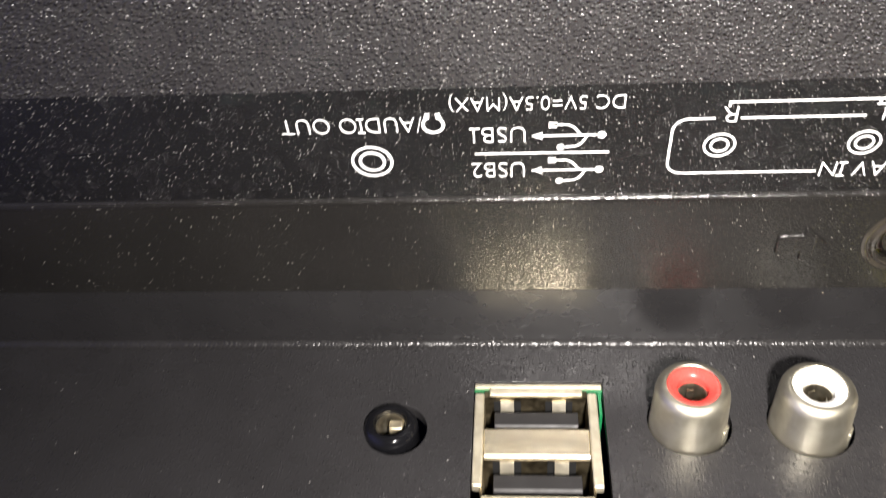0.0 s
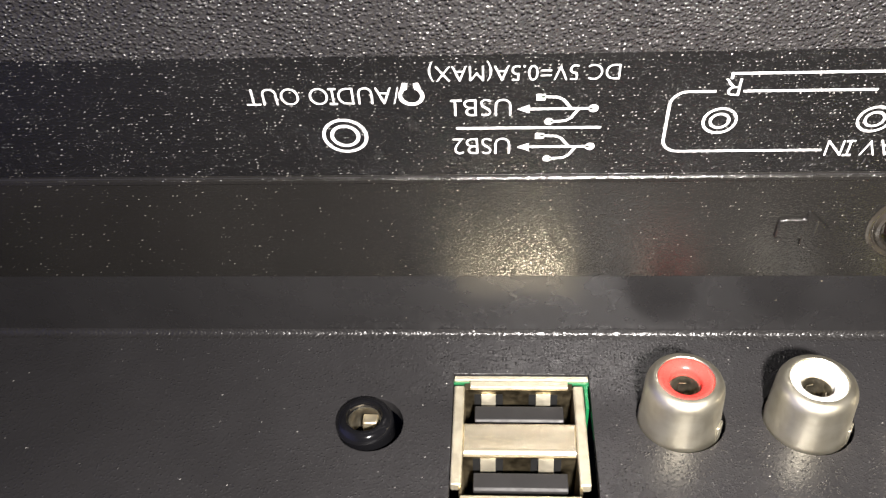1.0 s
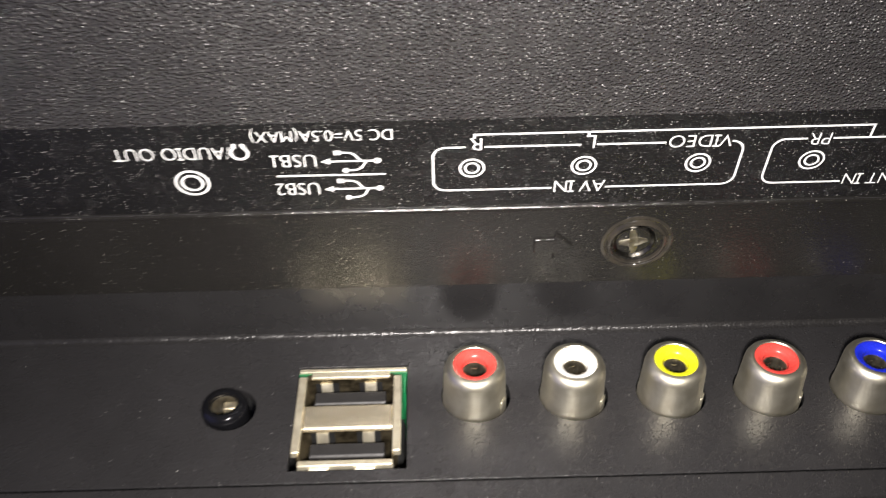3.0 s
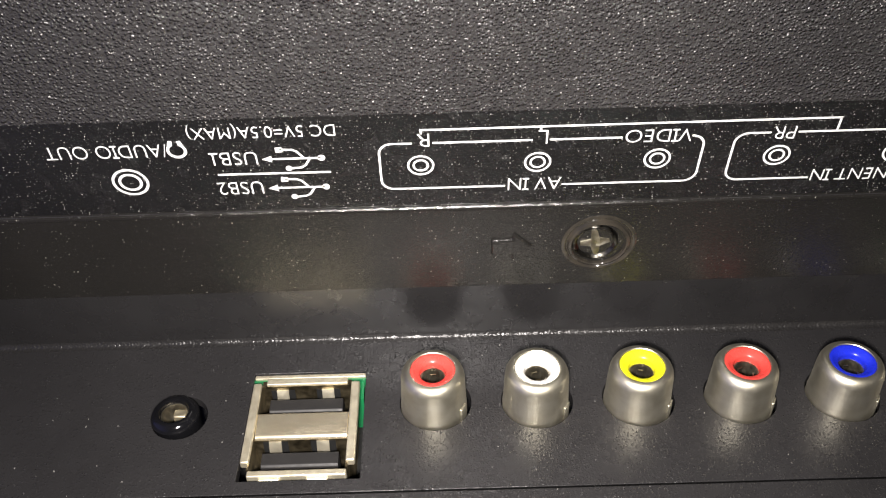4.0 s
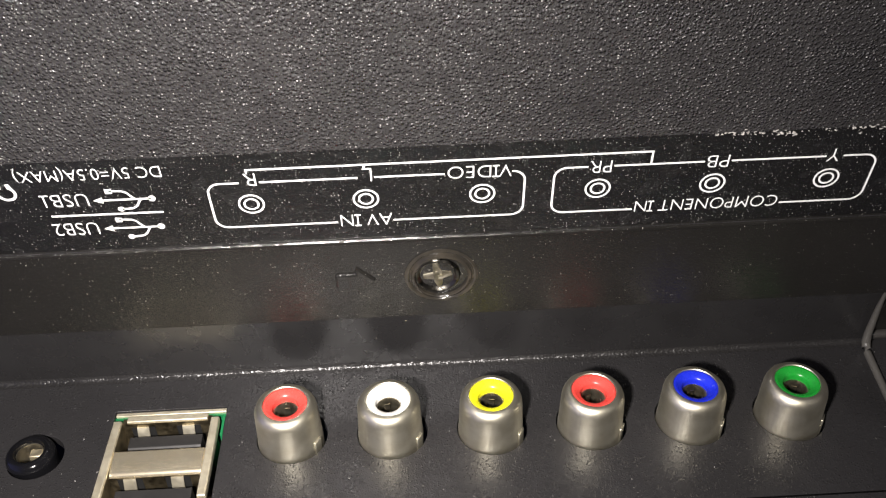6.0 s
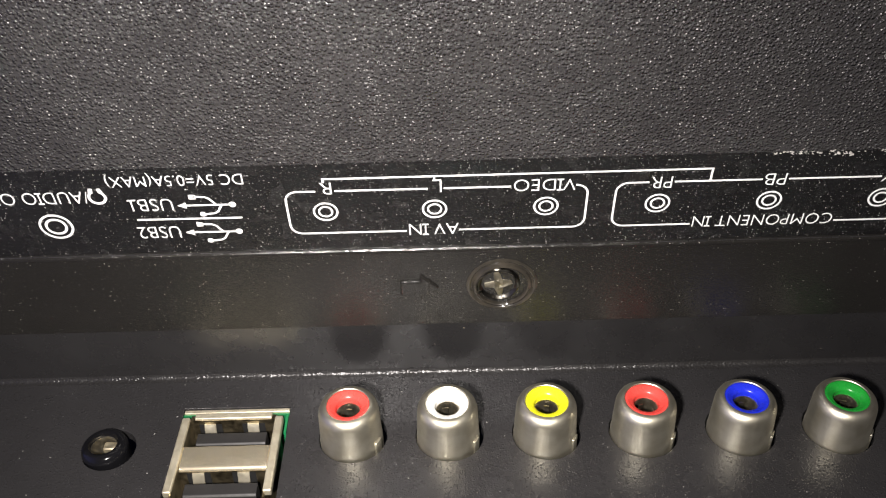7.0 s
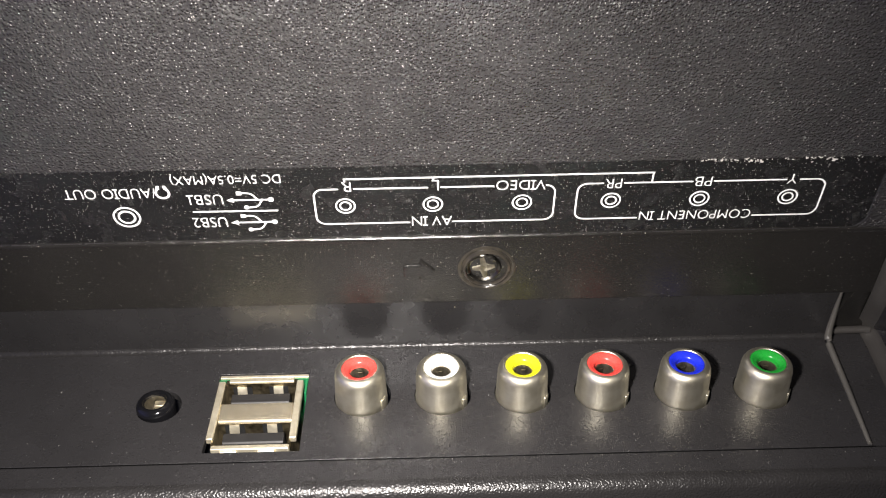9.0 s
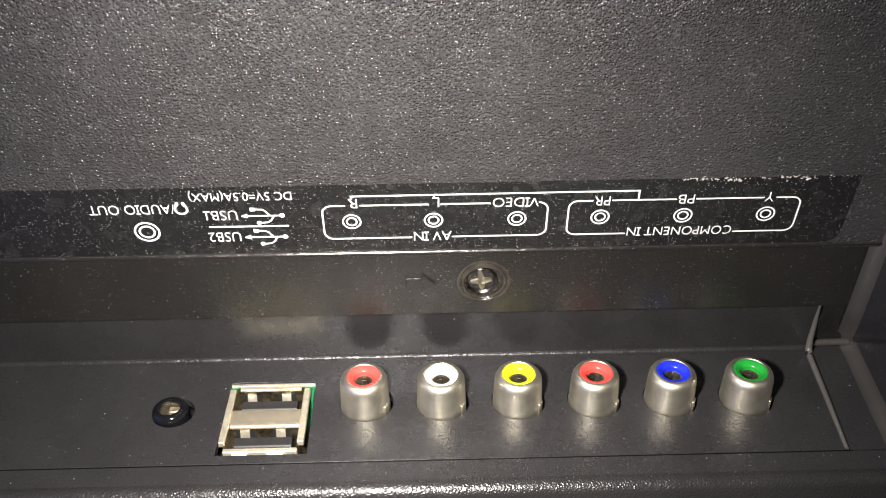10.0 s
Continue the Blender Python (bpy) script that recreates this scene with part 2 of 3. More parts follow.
def lathe(profile, steps=48, bm=None, cx=0.0, cy=0.0):
    """Turns a profile of (radius, height) round the z axis; radius 0 closes it."""
    bm = bm or bmesh.new()
    rings = []
    for r, h in profile:
        if r < 1e-6:
            rings.append([bm.verts.new((cx, cy, h))])
        else:
            rings.append([bm.verts.new((cx + r * math.cos(2 * math.pi * k / steps), cy + r * math.sin(2 * math.pi * k / steps), h)) for k in range(steps)])
    for p, q in zip(rings, rings[1:]):
        for k in range(steps):
            a, b, c, d = p[k % len(p)], p[(k + 1) % len(p)], q[(k + 1) % len(q)], q[k % len(q)]
            vs = []
            for v in (a, b, c, d):
                if v not in vs:
                    vs.append(v)
            if len(vs) > 2:
                bm.faces.new(vs)
    return bm


def arc(cx, cy, r, a0, a1, n=10):
    return [(cx + r * math.cos(radians(a0 + (a1 - a0) * k / n)), cy + r * math.sin(radians(a0 + (a1 - a0) * k / n))) for k in range(n + 1)]


def circle(cx, cy, r, n=40):
    return arc(cx, cy, r, 0, 360 * (n - 1) / n, n - 1)


def tube(path, r, bm=None, n=8):
    """A round bead along 3D points."""
    bm = bm or bmesh.new()
    pts = [Vector(p) for p in path]
    last = None
    for i, p in enumerate(pts):
        d = (pts[min(i + 1, len(pts) - 1)] - pts[max(i - 1, 0)]).normalized()
        u = d.cross(Vector((0.2, 1, 0.1))).normalized()
        v = d.cross(u)
        w = r[i] if isinstance(r, tuple) else r
        ring = [bm.verts.new(p + w * (math.cos(2 * math.pi * k / n) * u + math.sin(2 * math.pi * k / n) * v)) for k in range(n)]
        if last:
            for k in range(n):
                bm.faces.new((last[k - 1], last[k], ring[k], ring[k - 1]))
        else:
            bm.faces.new(ring[::-1])
        last = ring
    bm.faces.new(last)
    return bm


# ------------------------------------------------------------------ the connector shelf: z = SHELF - SLOPE * y
SHELF, SLOPE = -8.1, 0.165
TILT_UP = Vector((0, SLOPE, 1)).normalized()
ALONG = Vector((0, 1, -SLOPE)).normalized()


def on_shelf(x, y, h=0.0):
    """The pose of something that stands on the shelf at x, y (mm)."""
    p = Vector((x, y, SHELF - SLOPE * y)) + h * TILT_UP
    m = Matrix(((1, 0, 0), (0, ALONG.y, TILT_UP.y), (0, ALONG.z, TILT_UP.z))).to_4x4()
    return Matrix.Translation(p / 1000 + Vector((0, 0, UP))) @ m


# slant length along the shelf for a plan y
def s(y):
    return y / ALONG.y


LEFT, RIGHT, TOP = -150.0, 93.0, 150.0
JACKS = [(0.72 + 14.18 * k, -10.0 - 0.14 * k) for k in range(6)]
USB = (-25.2, -9.05, -22.2, -3.7)
PHONE = (-35.2, -11.3)

# ------------------------------------------------------------------ rear cover of the television
cover = thing("television_rear_cover", "black grained plastic rear cover of a television standing upside down", "television", kind="structure")

FACE_UP = Matrix(((1, 0, 0, 0), (0, 0, -1, 0), (0, 1, 0, 0), (0, 0, 0, 1)))  # plate x, y, z -> world x, -z... y

outer = [(LEFT, 38.05), (84.3, 38.05)] + arc(81.7, 25.1, 2.6, 0, -80, 8) + [(81.9, 21.9), (RIGHT + 2, 21.9), (RIGHT + 2, TOP), (LEFT, TOP)]
part("upper_panel", plate(outer, [], 3.0), COVER, cover, "coarsely grained black plastic panel", at=FACE_UP @ Matrix.Translation((0, 0, 0.00018)), round_mm=0.14)

strip = [(LEFT, 22.6), (81.7, 22.6)] + arc(81.7, 25.1, 2.5, -90, 0, 8) + [(84.2, 38.0), (LEFT, 38.0)]
part("label_strip", plate(strip, [], 2.4), STRIP, cover, "smoother black strip with white printing", at=FACE_UP, round_mm=0.05)

bead = [(LEFT, -0.02, 23.05)] + [(x, -0.02, 23.05) for x in (-60, 0, 40, 81.7)] + [(x, -0.02, z) for x, z in arc(81.7, 25.5, 2.45, -90, 0, 8)] + [(84.2, -0.02, 37.9)]
part("moulded_bead", tube(bead, 0.13), RISER, cover, "thin raised bead round the label strip")

def wall_y(z):
    return 0.30 + (z - 10.0) * 0.062


wall_line = [(-0.05, 23.3), (-0.14, 23.02), (-0.30, 22.84), (-0.36, 22.5), (-0.26, 22.3), (0.28, 22.05), (wall_y(21.4), 21.75), (wall_y(6.85), 6.85), (0.30, 6.68), (1.7, 6.6), (2.6, 6.6), (2.6, 23.3)]
part("screw_wall", prism(wall_line, LEFT, RIGHT), WALL, cover, "black plastic wall below the strip, flecked with dust and painted glints", round_mm=0.04, smooth=20)

# side wall of the recess with its hollow corner, swept from the wall down and round on to the shelf
def swept_corner(path, r, apex):
    hollow, flank = bmesh.new(), bmesh.new()
    last = past = None
    tip, back = flank.verts.new(apex), flank.verts.new(Vector(apex) + Vector((6, 0, 0)))
    for p, b in path:
        p, b, a = Vector(p), Vector(b).normalized(), Vector((-1, 0, 0))
        row = [hollow.verts.new(p + r * (a * (1 - math.sin(t)) + b * (1 - math.cos(t)))) for t in (radians(k * 11.25) for k in range(9))]
        row.append(hollow.verts.new(p + Vector((1.0, 0, 0)) - b))
        far = [flank.verts.new(p + b * (r - 0.05) + Vector((-0.01, 0, 0))), flank.verts.new(p + b * (r - 0.05) + Vector((6, 0, 0)))]
        if last:
            for k in range(len(row)):
                hollow.faces.new((last[k - 1], last[k], row[k], row[k - 1]))
            flank.faces.new((past[0], far[0], tip))
            flank.faces.new((past[1], back, far[1]))
            flank.faces.new((past[0], past[1], far[1], far[0]))
        else:
            hollow.faces.new(row)
        last, past = row, far
    hollow.faces.new(last[::-1])
    return hollow, flank


OUT, UPWARD = (0, -1, 0), (0, 0.163, 0.987)
corner = [((92.6, -0.05, 150), OUT), ((92.6, -0.05, 40), OUT), ((92.7, 0.45, 22), OUT), ((93.2, 0.1, 7), OUT), ((94.6, 2.0, -0.5), (0, -0.97, 0.2)), ((96.0, 3.9, -6.0), (0, -0.9, 0.4)),
          ((96.9, 4.4, -8.3), (0, -0.7, 0.7)), ((97.1, 3.0, -8.6), (0, -0.3, 0.95)), ((97.0, 0.0, -8.1), UPWARD), ((96.2, -9.4, -6.6), UPWARD), ((95.0, -24.4, -4.1), UPWARD), ((94.5, -30, -3.2), UPWARD), ((94.0, -33, -5.0), (0, -0.5, 0.85)), ((93.8, -38, -14.0), (0, -0.8, 0.5))]
hollow, flank = swept_corner(corner, 2.2, (101.0, -60.0, 60.0))
part("recess_corner", hollow, CORNER, cover, "rounded inside corner of the recess, torch light put into its tone")
part("recess_side_wall", flank, SIDE, cover, "black grained side wall of the recess")

# lip in front of the shelf
def shelf_z(y):
    return SHELF - SLOPE * y


apron = [(-24.52, shelf_z(-24.52) - 0.05), (-28.6, shelf_z(-28.6)), (-28.6, -12.0), (-24.52, -12.0)]
part("lip_apron", prism(apron, LEFT, RIGHT + 6), PANEL, cover, "smooth black strip between seam and lip")
lip = [(-28.6, shelf_z(-28.6) - 0.01), (-29.2, shelf_z(-29.2))]
lip += [(-29.2 - 2.6 * math.sin(radians(a)), shelf_z(-29.2) - 2.6 + 2.6 * math.cos(radians(a))) for a in range(5, 71, 8)]
lip += [(-48.0, -32.0), (-48.0, -58.0), (-24.5, -58.0), (-24.5, -12.1), (-28.6, -12.1)]
part("lower_lip", prism(lip, LEFT, RIGHT + 6), LIP, cover, "rounded grained lip along the shelf")
# rounded hump on the sloping face below the lip
bump = bmesh.new()
bmesh.ops.create_uvsphere(bump, u_segments=48, v_segments=24, radius=1.0)
for v in bump.verts:
    v.co = Vector((v.co.x * 12.0, v.co.y * 12.5, v.co.z * 4.6))
slope = Matrix.Translation((0.0072, -0.0386, -0.0165)) @ Matrix.Rotation(math.atan2(27.05, 16.37), 4, "X")
part("lip_hump", bump, LIP, cover, "smooth rounded hump on the face below the lip", at=slope)

# ------------------------------------------------------------------ terminal panel with its openings
panel = thing("terminal_panel", "satin black plastic connector panel with cut-outs for sockets", "connector panel", kind="structure")
outline = [(LEFT, s(-24.2)), (86.1, s(-24.2)), (89.2, s(3.3)), (LEFT, s(3.3))]
holes = [circle(x + 0.22, s(y + 0.1), 5.0) for x, y in JACKS]
holes.append(circle(PHONE[0] + 0.55, s(PHONE[1]), 3.85))
holes.append([(USB[0], s(USB[2])), (USB[1], s(USB[2])), (USB[1], s(USB[3])), (USB[0], s(USB[3]))])
lay = on_shelf(0, 0)
base = Matrix.Translation((0, 0, -UP)) @ lay
part("shelf_plate", plate(outline, holes, 1.6), PANEL, panel, at=base, round_mm=0.08)
riser = [(4.4, 9.0), (4.3, 6.5), (2.95, shelf_z(3.0) + 0.85), (2.95, shelf_z(3.0) - 1.2), (6.0, shelf_z(3.2) - 1.2), (6.0, 9.0)]
part("riser", prism(riser, LEFT, 89.0), RISER, panel, "smooth black riser behind the sockets")
cove = [(3.0, shelf_z(3.0) + 0.95), (2.86, shelf_z(2.86) + 0.6), (2.66, shelf_z(2.66) + 0.30), (2.36, shelf_z(2.36) + 0.09), (1.9, shelf_z(1.9) + 0.02), (1.9, shelf_z(1.9) - 0.6), (3.1, shelf_z(3.1) - 0.6)]
part("corner_cove", prism(cove, LEFT, 88.6), LIP, panel, "grained hollow edge that catches the light")
# raised border at the panel's end
rib = [(86.7, 1.6, 5.2), (87.4, 2.3, 0.5), (87.9, 2.3, -5.6), (88.05, 2.0, -7.3), (87.95, 1.2, shelf_z(1.2) + 0.4), (87.8, 0.2, shelf_z(0.2) + 0.25), (86.75, -12, shelf_z(-12) + 0.25), (85.7, -24.0, shelf_z(-24.0) + 0.1)]
part("border_rib", tube(rib, (0.22, 0.42, 0.60, 0.68, 0.66, 0.60, 0.52, 0.36), n=14), PALER, panel, "raised rounded rib at the end of the panel")
part("end_floor", prism([(-24.2, shelf_z(-24.2) - 0.12), (5.0, shelf_z(5.0) - 0.12), (5.0, shelf_z(5.0) - 4), (-24.2, shelf_z(-24.2) - 4)], 86.3, 98.0), PANEL, panel)
end_riser = [(wall_y(7.3) + 0.3, 7.3), (1.0, 4.5), (4.1, shelf_z(3.9) + 1.4), (4.25, shelf_z(4.25) + 0.55), (4.0, shelf_z(4.0) + 0.15), (3.4, shelf_z(3.4) - 0.05), (3.4, -12.0), (8.0, -12.0), (8.0, 7.3)]
part("end_riser", prism(end_riser, 88.2, 95.5), WALL, panel, "worn black end of the riser")
part("end_ridge", tube([(88.4, 3.7, shelf_z(3.7) + 0.7), (91.0, 3.75, shelf_z(3.7) + 0.75), (93.5, 3.7, shelf_z(3.7) + 0.85), (96.5, 3.6, shelf_z(3.7) + 1.0)], 0.75, n=12), CORNER, panel, "paler ridge at the foot of the riser's end")
# added black filler in the seam; paints the shade of the open gap
part("seam_shade_fill", prism([(-24.51, shelf_z(-24.51) - 0.20), (-24.21, shelf_z(-24.21) - 0.10), (-24.21, shelf_z(-24.2) - 1.5), (-24.51, shelf_z(-24.51) - 1.5)], LEFT, 86.6), SEAM, panel)
# dark inside of the television below the openings
part("inner_floor", box(LEFT, RIGHT, -24.0, 6.0, -24.0, -22.0), DARK, panel)

# ------------------------------------------------------------------ phono sockets
RCA = [("red", (0.80, 0.075, 0.06)), ("white", (0.85, 0.84, 0.80)), ("yellow", (0.80, 0.78, 0.02)),
       ("red", (0.80, 0.075, 0.06)), ("blue", (0.015, 0.03, 0.62)), ("green", (0.015, 0.30, 0.035))]
SHELL_TURN = [(4.62, -3.0), (4.62, 0.2), (4.55, 0.6), (4.36, 5.3), (4.28, 5.85), (4.08, 6.35), (3.75, 6.72), (3.4, 6.86), (3.12, 6.86), (3.05, 6.78), (3.05, 4.0)]
RING_TURN = [(3.06, 5.8), (3.06, 6.62), (2.98, 6.74), (2.8, 6.76), (2.55, 6.66), (2.2, 6.46), (1.95, 6.30), (1.82, 6.15), (1.75, 5.9), (1.75, 2.0)]
TUBE_TURN = [(1.74, 5.3), (1.60, 5.3), (1.58, 2.6), (0.0, 2.6)]


def contact_leaves():
    bm = bmesh.new()
    for k in range(3):
        a = radians(90 + 120 * k)
        c, n = Vector((1.25 * math.cos(a), 1.25 * math.sin(a), 0)), Vector((-math.sin(a), math.cos(a), 0))
        vs = [c * 1.15 - n * 0.45, c * 1.15 + n * 0.45, c * 0.85 + n * 0.4 + Vector((0, 0, 4.6)), c * 0.85 - n * 0.4 + Vector((0, 0, 4.6))]
        f = bm.faces.new([bm.verts.new(v) for v in vs])
        r = bmesh.ops.extrude_face_region(bm, geom=[f])
        for g in r["geom"]:
            if isinstance(g, bmesh.types.BMVert):
                g.co += c.normalized() * 0.15
    return bm


meshes = {}
for k, (hue, tone) in enumerate(RCA):
    jack = thing("phono_socket", f"round nickel-plated phono socket with a {hue} plastic ring", "audio socket", on_shelf(*JACKS[k]), group="phono sockets on the panel")
    jack.matrix_world = jack.matrix_world @ pose(0, 0, 0, 0, 0, (0, 14, -9, 22, 5, -17)[k])
    part("metal_shell", lathe(SHELL_TURN), NICKEL, jack, "satin nickel barrel")
    mat = meshes.setdefault(hue, jack_plastic(f"{hue}_socket_plastic", tone))
    part("insulator_ring", lathe(RING_TURN), mat, jack, f"{hue} plastic ring")
    part("inner_sleeve", lathe(TUBE_TURN, 24), WORN, jack)
    part("contact_leaf", contact_leaves(), WORN, jack)
    part("ground_tab", box(4.3, 4.75, -0.75, 0.75, -1.5, 1.5), NICKEL, jack, at=pose(0, 0, 0, 0, 0, -28 - (0, 14, -9, 22, 5, -17)[k]), round_mm=0.15)

# ------------------------------------------------------------------ headphone socket
phone = thing("headphone_socket", "small round glossy black headphone socket", "audio socket", on_shelf(*PHONE))
collar = [(3.36, -2.0), (3.36, 0.15)] + [(2.3 + 1.06 * math.cos(radians(k)), 0.15 + 1.3 * math.sin(radians(k))) for k in range(8, 91, 8)] + [(2.1, 1.4), (1.98, 1.15), (1.9, 0.5), (1.9, -4.0)]
part("collar", lathe(collar, 64), GLOSS, phone, "glossy rounded black collar")
part("barrel_floor", lathe([(1.9, -3.0), (0.0, -3.0)], 24), DARK, phone)
part("contact_spring", box(-0.3, 1.45, -0.2, 1.2, -2.6, 0.35), BRASS, phone, "pale gold contact", round_mm=0.2)
part("ground_ring", lathe([(1.89, 0.75), (1.76, 0.75), (1.72, -2.4), (1.89, -2.4)], 32), WORN, phone)

# ------------------------------------------------------------------ double USB socket
UX, UY = (USB[0] + USB[1]) / 2, (USB[2] + USB[3]) / 2
usb = thing("double_usb_socket", "stacked double USB socket in a tinned steel shell", "usb socket", on_shelf(UX, UY))
# local y runs from -9.4 (front of the opening) to 9.4 (rear)
part("left_wall", box(-7.95, -6.75, -6.6, 7.3, -0.9, 0.3), SHELL, usb, round_mm=0.2)
# brown inner sides carry the shade inside the shell in their colour
part("inner_side", box(-7.0, -6.72, -7.4, 7.2, -11, -0.15), PORT, usb, "inner side of the shell, its shade put in as dull brown")
part("right_wall", box(6.05, 7.25, -6.6, 7.3, -0.9, 0.3), SHELL, usb, round_mm=0.2)
part("inner_side", box(6.02, 6.3, -7.4, 7.2, -11, -0.15), PORT, usb, "inner side of the shell, its shade put in as dull brown")
rear = part("rear_wall", box(-6.1, 5.5, 7.1, 8.2, -11, 0.15), SHELL, usb, round_mm=0.15)
part("front_wall", box(-6.9, 6.2, -8.6, -7.6, -11, -0.1), SHELL, usb, round_mm=0.2)
part("rear_flange", box(-8.0, 8.0, 8.55, 9.2, -6, -0.2), SHELL, usb, round_mm=0.1)
part("circuit_board", box(-8.05, 8.05, 8.1, 8.5, -12, -0.5), BOARD, usb, "green circuit board edge")
part("rear_corner", box(-6.75, 6.05, 7.04, 8.0, -11, -0.25), PORT, usb, "dull steel rear of the upper port")
part("board_edge", box(7.5, 7.85, 4.6, 8.1, -12, -0.7), BOARD, usb, "green circuit board edge")
div = [(-2.2, -8.0), (-2.2, -0.85), (-2.12, -0.62), (-1.95, -0.42), (-1.72, -0.27), (-1.45, -0.168), (1.7, 0.11), (1.9, -0.1), (1.9, -8.0)]
divider = part("divider", prism(div, -6.7, 6.0), FOLD, usb, "folded steel divider between the two ports", round_mm=0.1)
# thin plate added to darken the divider's front, shaded by colour
part("divider_face", box(-6.7, 6.0, -2.24, -2.19, -8.0, -0.78), PORT, divider, "dull brown steel face of the lower port, darkened for shade")
for y0 in (-6.2, 3.2):
    part("tongue", prism([(y0, -9), (y0, -1.55), (y0 + 0.3, -1.25), (y0 + 2.2, -1.2), (y0 + 2.2, -9)], -5.5, 4.9), TONGUE, usb, "black plastic contact tongue", round_mm=0.1)
for y1, plate_of in ((-2.25, divider), (7.0, rear)):
    for x in (-3.9, 2.6):
        spring = prism([(y1, -0.9), (y1 - 0.18, -0.9), (y1 - 0.75, -2.6), (y1 - 0.55, -3.4), (y1 - 0.35, -3.4), (y1 - 0.5, -2.6)], x - 0.85, x + 0.85)
        part("retaining_spring", spring, SPRING, plate_of, "bent steel retaining spring")
        part("spring_slot", box(x - 1.7, x + 1.7, y1 - 0.03, y1 + 0.02, -3.9, -1.0), DARK, plate_of)
for x in (-3.9, 2.4):
    part("rolled_tab", box(x - 1.45, x + 1.45, -9.1, -8.5, -1.4, -0.35), SHELL, usb, round_mm=0.25)
part("port_back", box(-7.9, 7.2, -8.5, 8.0, -11.4, -11.0), DARK, usb)

# ------------------------------------------------------------------ screw in the wall
screw = thing("cover_screw", "dark cross-head screw sunk in a raised plastic boss", "screw", pose(0.0224, 0.00050, 0.0148 + UP, 86.5, 0, 0) @ Matrix.Scale(0.99, 4))
part("boss", lathe([(5.0, -0.4), (4.95, 0.02), (4.72, 0.14), (4.52, 0.14), (4.4, 0.06), (4.27, -0.08), (4.2, -0.06), (4.12, 0.1), (4.0, 0.3), (3.7, 0.42), (3.55, 0.3), (3.5, 0.0), (3.45, -0.9)], 72), BOSS, screw, "raised moulded ring round the screw", at=pose(0.0005, -0.0002, 0))
wobble = random.Random(3)
head = lathe([(3.14, -0.9), (3.08, 0.0), (2.95, 0.2), (2.75, 0.26), (2.5, 0.12), (2.3, -0.12), (1.8, -0.32), (0, -0.38)], 40)
for v in head.verts:
    v.co += Vector([wobble.uniform(-0.05, 0.05) for _ in range(3)])
part("head", head, STEEL, screw, "dark rimmed screw head with a sunken middle")
for a, long in ((8, 1.95), (97, 2.2)):
    bar = box(-long, long, -0.60, 0.60, -0.6, 0.06)
    bmesh.ops.subdivide_edges(bar, edges=bar.edges, cuts=2, use_grid_fill=True)
    for v in bar.verts:
        v.co = Vector((v.co.x, v.co.y * (1.15 - 0.25 * abs(v.co.x)), v.co.z - 0.02 * v.co.x ** 2 * (v.co.z > -0.5))) + Vector([wobble.uniform(-0.14, 0.14) for _ in range(3)])
    part("cross_bar", bar, WORN, screw, "worn pale cross in the head", at=pose(0, 0, 0.00001 * (a > 50), 0, 0, a), round_mm=0.1)

# ------------------------------------------------------------------ moulded arrow
arrow = [(8.85, 13.0), (8.85, 15.8), (11.6, 15.8), (11.6, 17.15), (14.3, 14.5), (11.6, 11.8), (11.6, 13.0)]
lean = Matrix.Translation((0, wall_y(0) / 1000, 0)) @ Matrix.Rotation(-math.atan(0.062), 4, "X") @ FACE_UP
part("moulded_arrow", plate([(x, z * 1.0025) for x, z in arrow], [], 0.8), WALL, cover, "low raised arrow moulded in the wall", at=lean @ Matrix.Translation((0, 0, 0.00036)), round_mm=0.32)


# ------------------------------------------------------------------ white printing on the strip (upside down)
INK_Y, INK_T = -0.018, 0.03


def ink(name, loops, label="", on=None, lift=0.0):
    bm = bmesh.new()
    for pts in loops:
        vs = [bm.verts.new((x, INK_Y - lift, z)) for x, z in pts]
        f = bm.faces.new(vs)
        r = bmesh.ops.extrude_face_region(bm, geom=[f])
        for g in r["geom"]:
            if isinstance(g, bmesh.types.BMVert):
                g.co.y += INK_T
    return part(name, bm, INK, on or cover, label, smooth=0)


def stroke(pts, w=0.25):
    """Outline of a line of width w through points."""
    left, right = [], []
    n = len(pts)
    for i in range(n):
        a, b = Vector(pts[max(i - 1, 0)]), Vector(pts[min(i + 1, n - 1)])
        d = (b - a).normalized()
        k = Vector((-d.y, d.x)) * w / 2
        p = Vector(pts[i])
        left.append(tuple(p + k))
        right.append(tuple(p - k))
    return [[left[i], left[i + 1], right[i + 1], right[i]] for i in range(n - 1)]


def ring(cx, cz, r0, r1, n=40):
    out = []
    for k in range(n):
        a, b = 2 * math.pi * k / n, 2 * math.pi * (k + 1) / n
        out.append([(cx + r0 * math.cos(a), cz + r0 * math.sin(a)), (cx + r1 * math.cos(a), cz + r1 * math.sin(a)),
                    (cx + r1 * math.cos(b), cz + r1 * math.sin(b)), (cx + r0 * math.cos(b), cz + r0 * math.sin(b))])
    return out


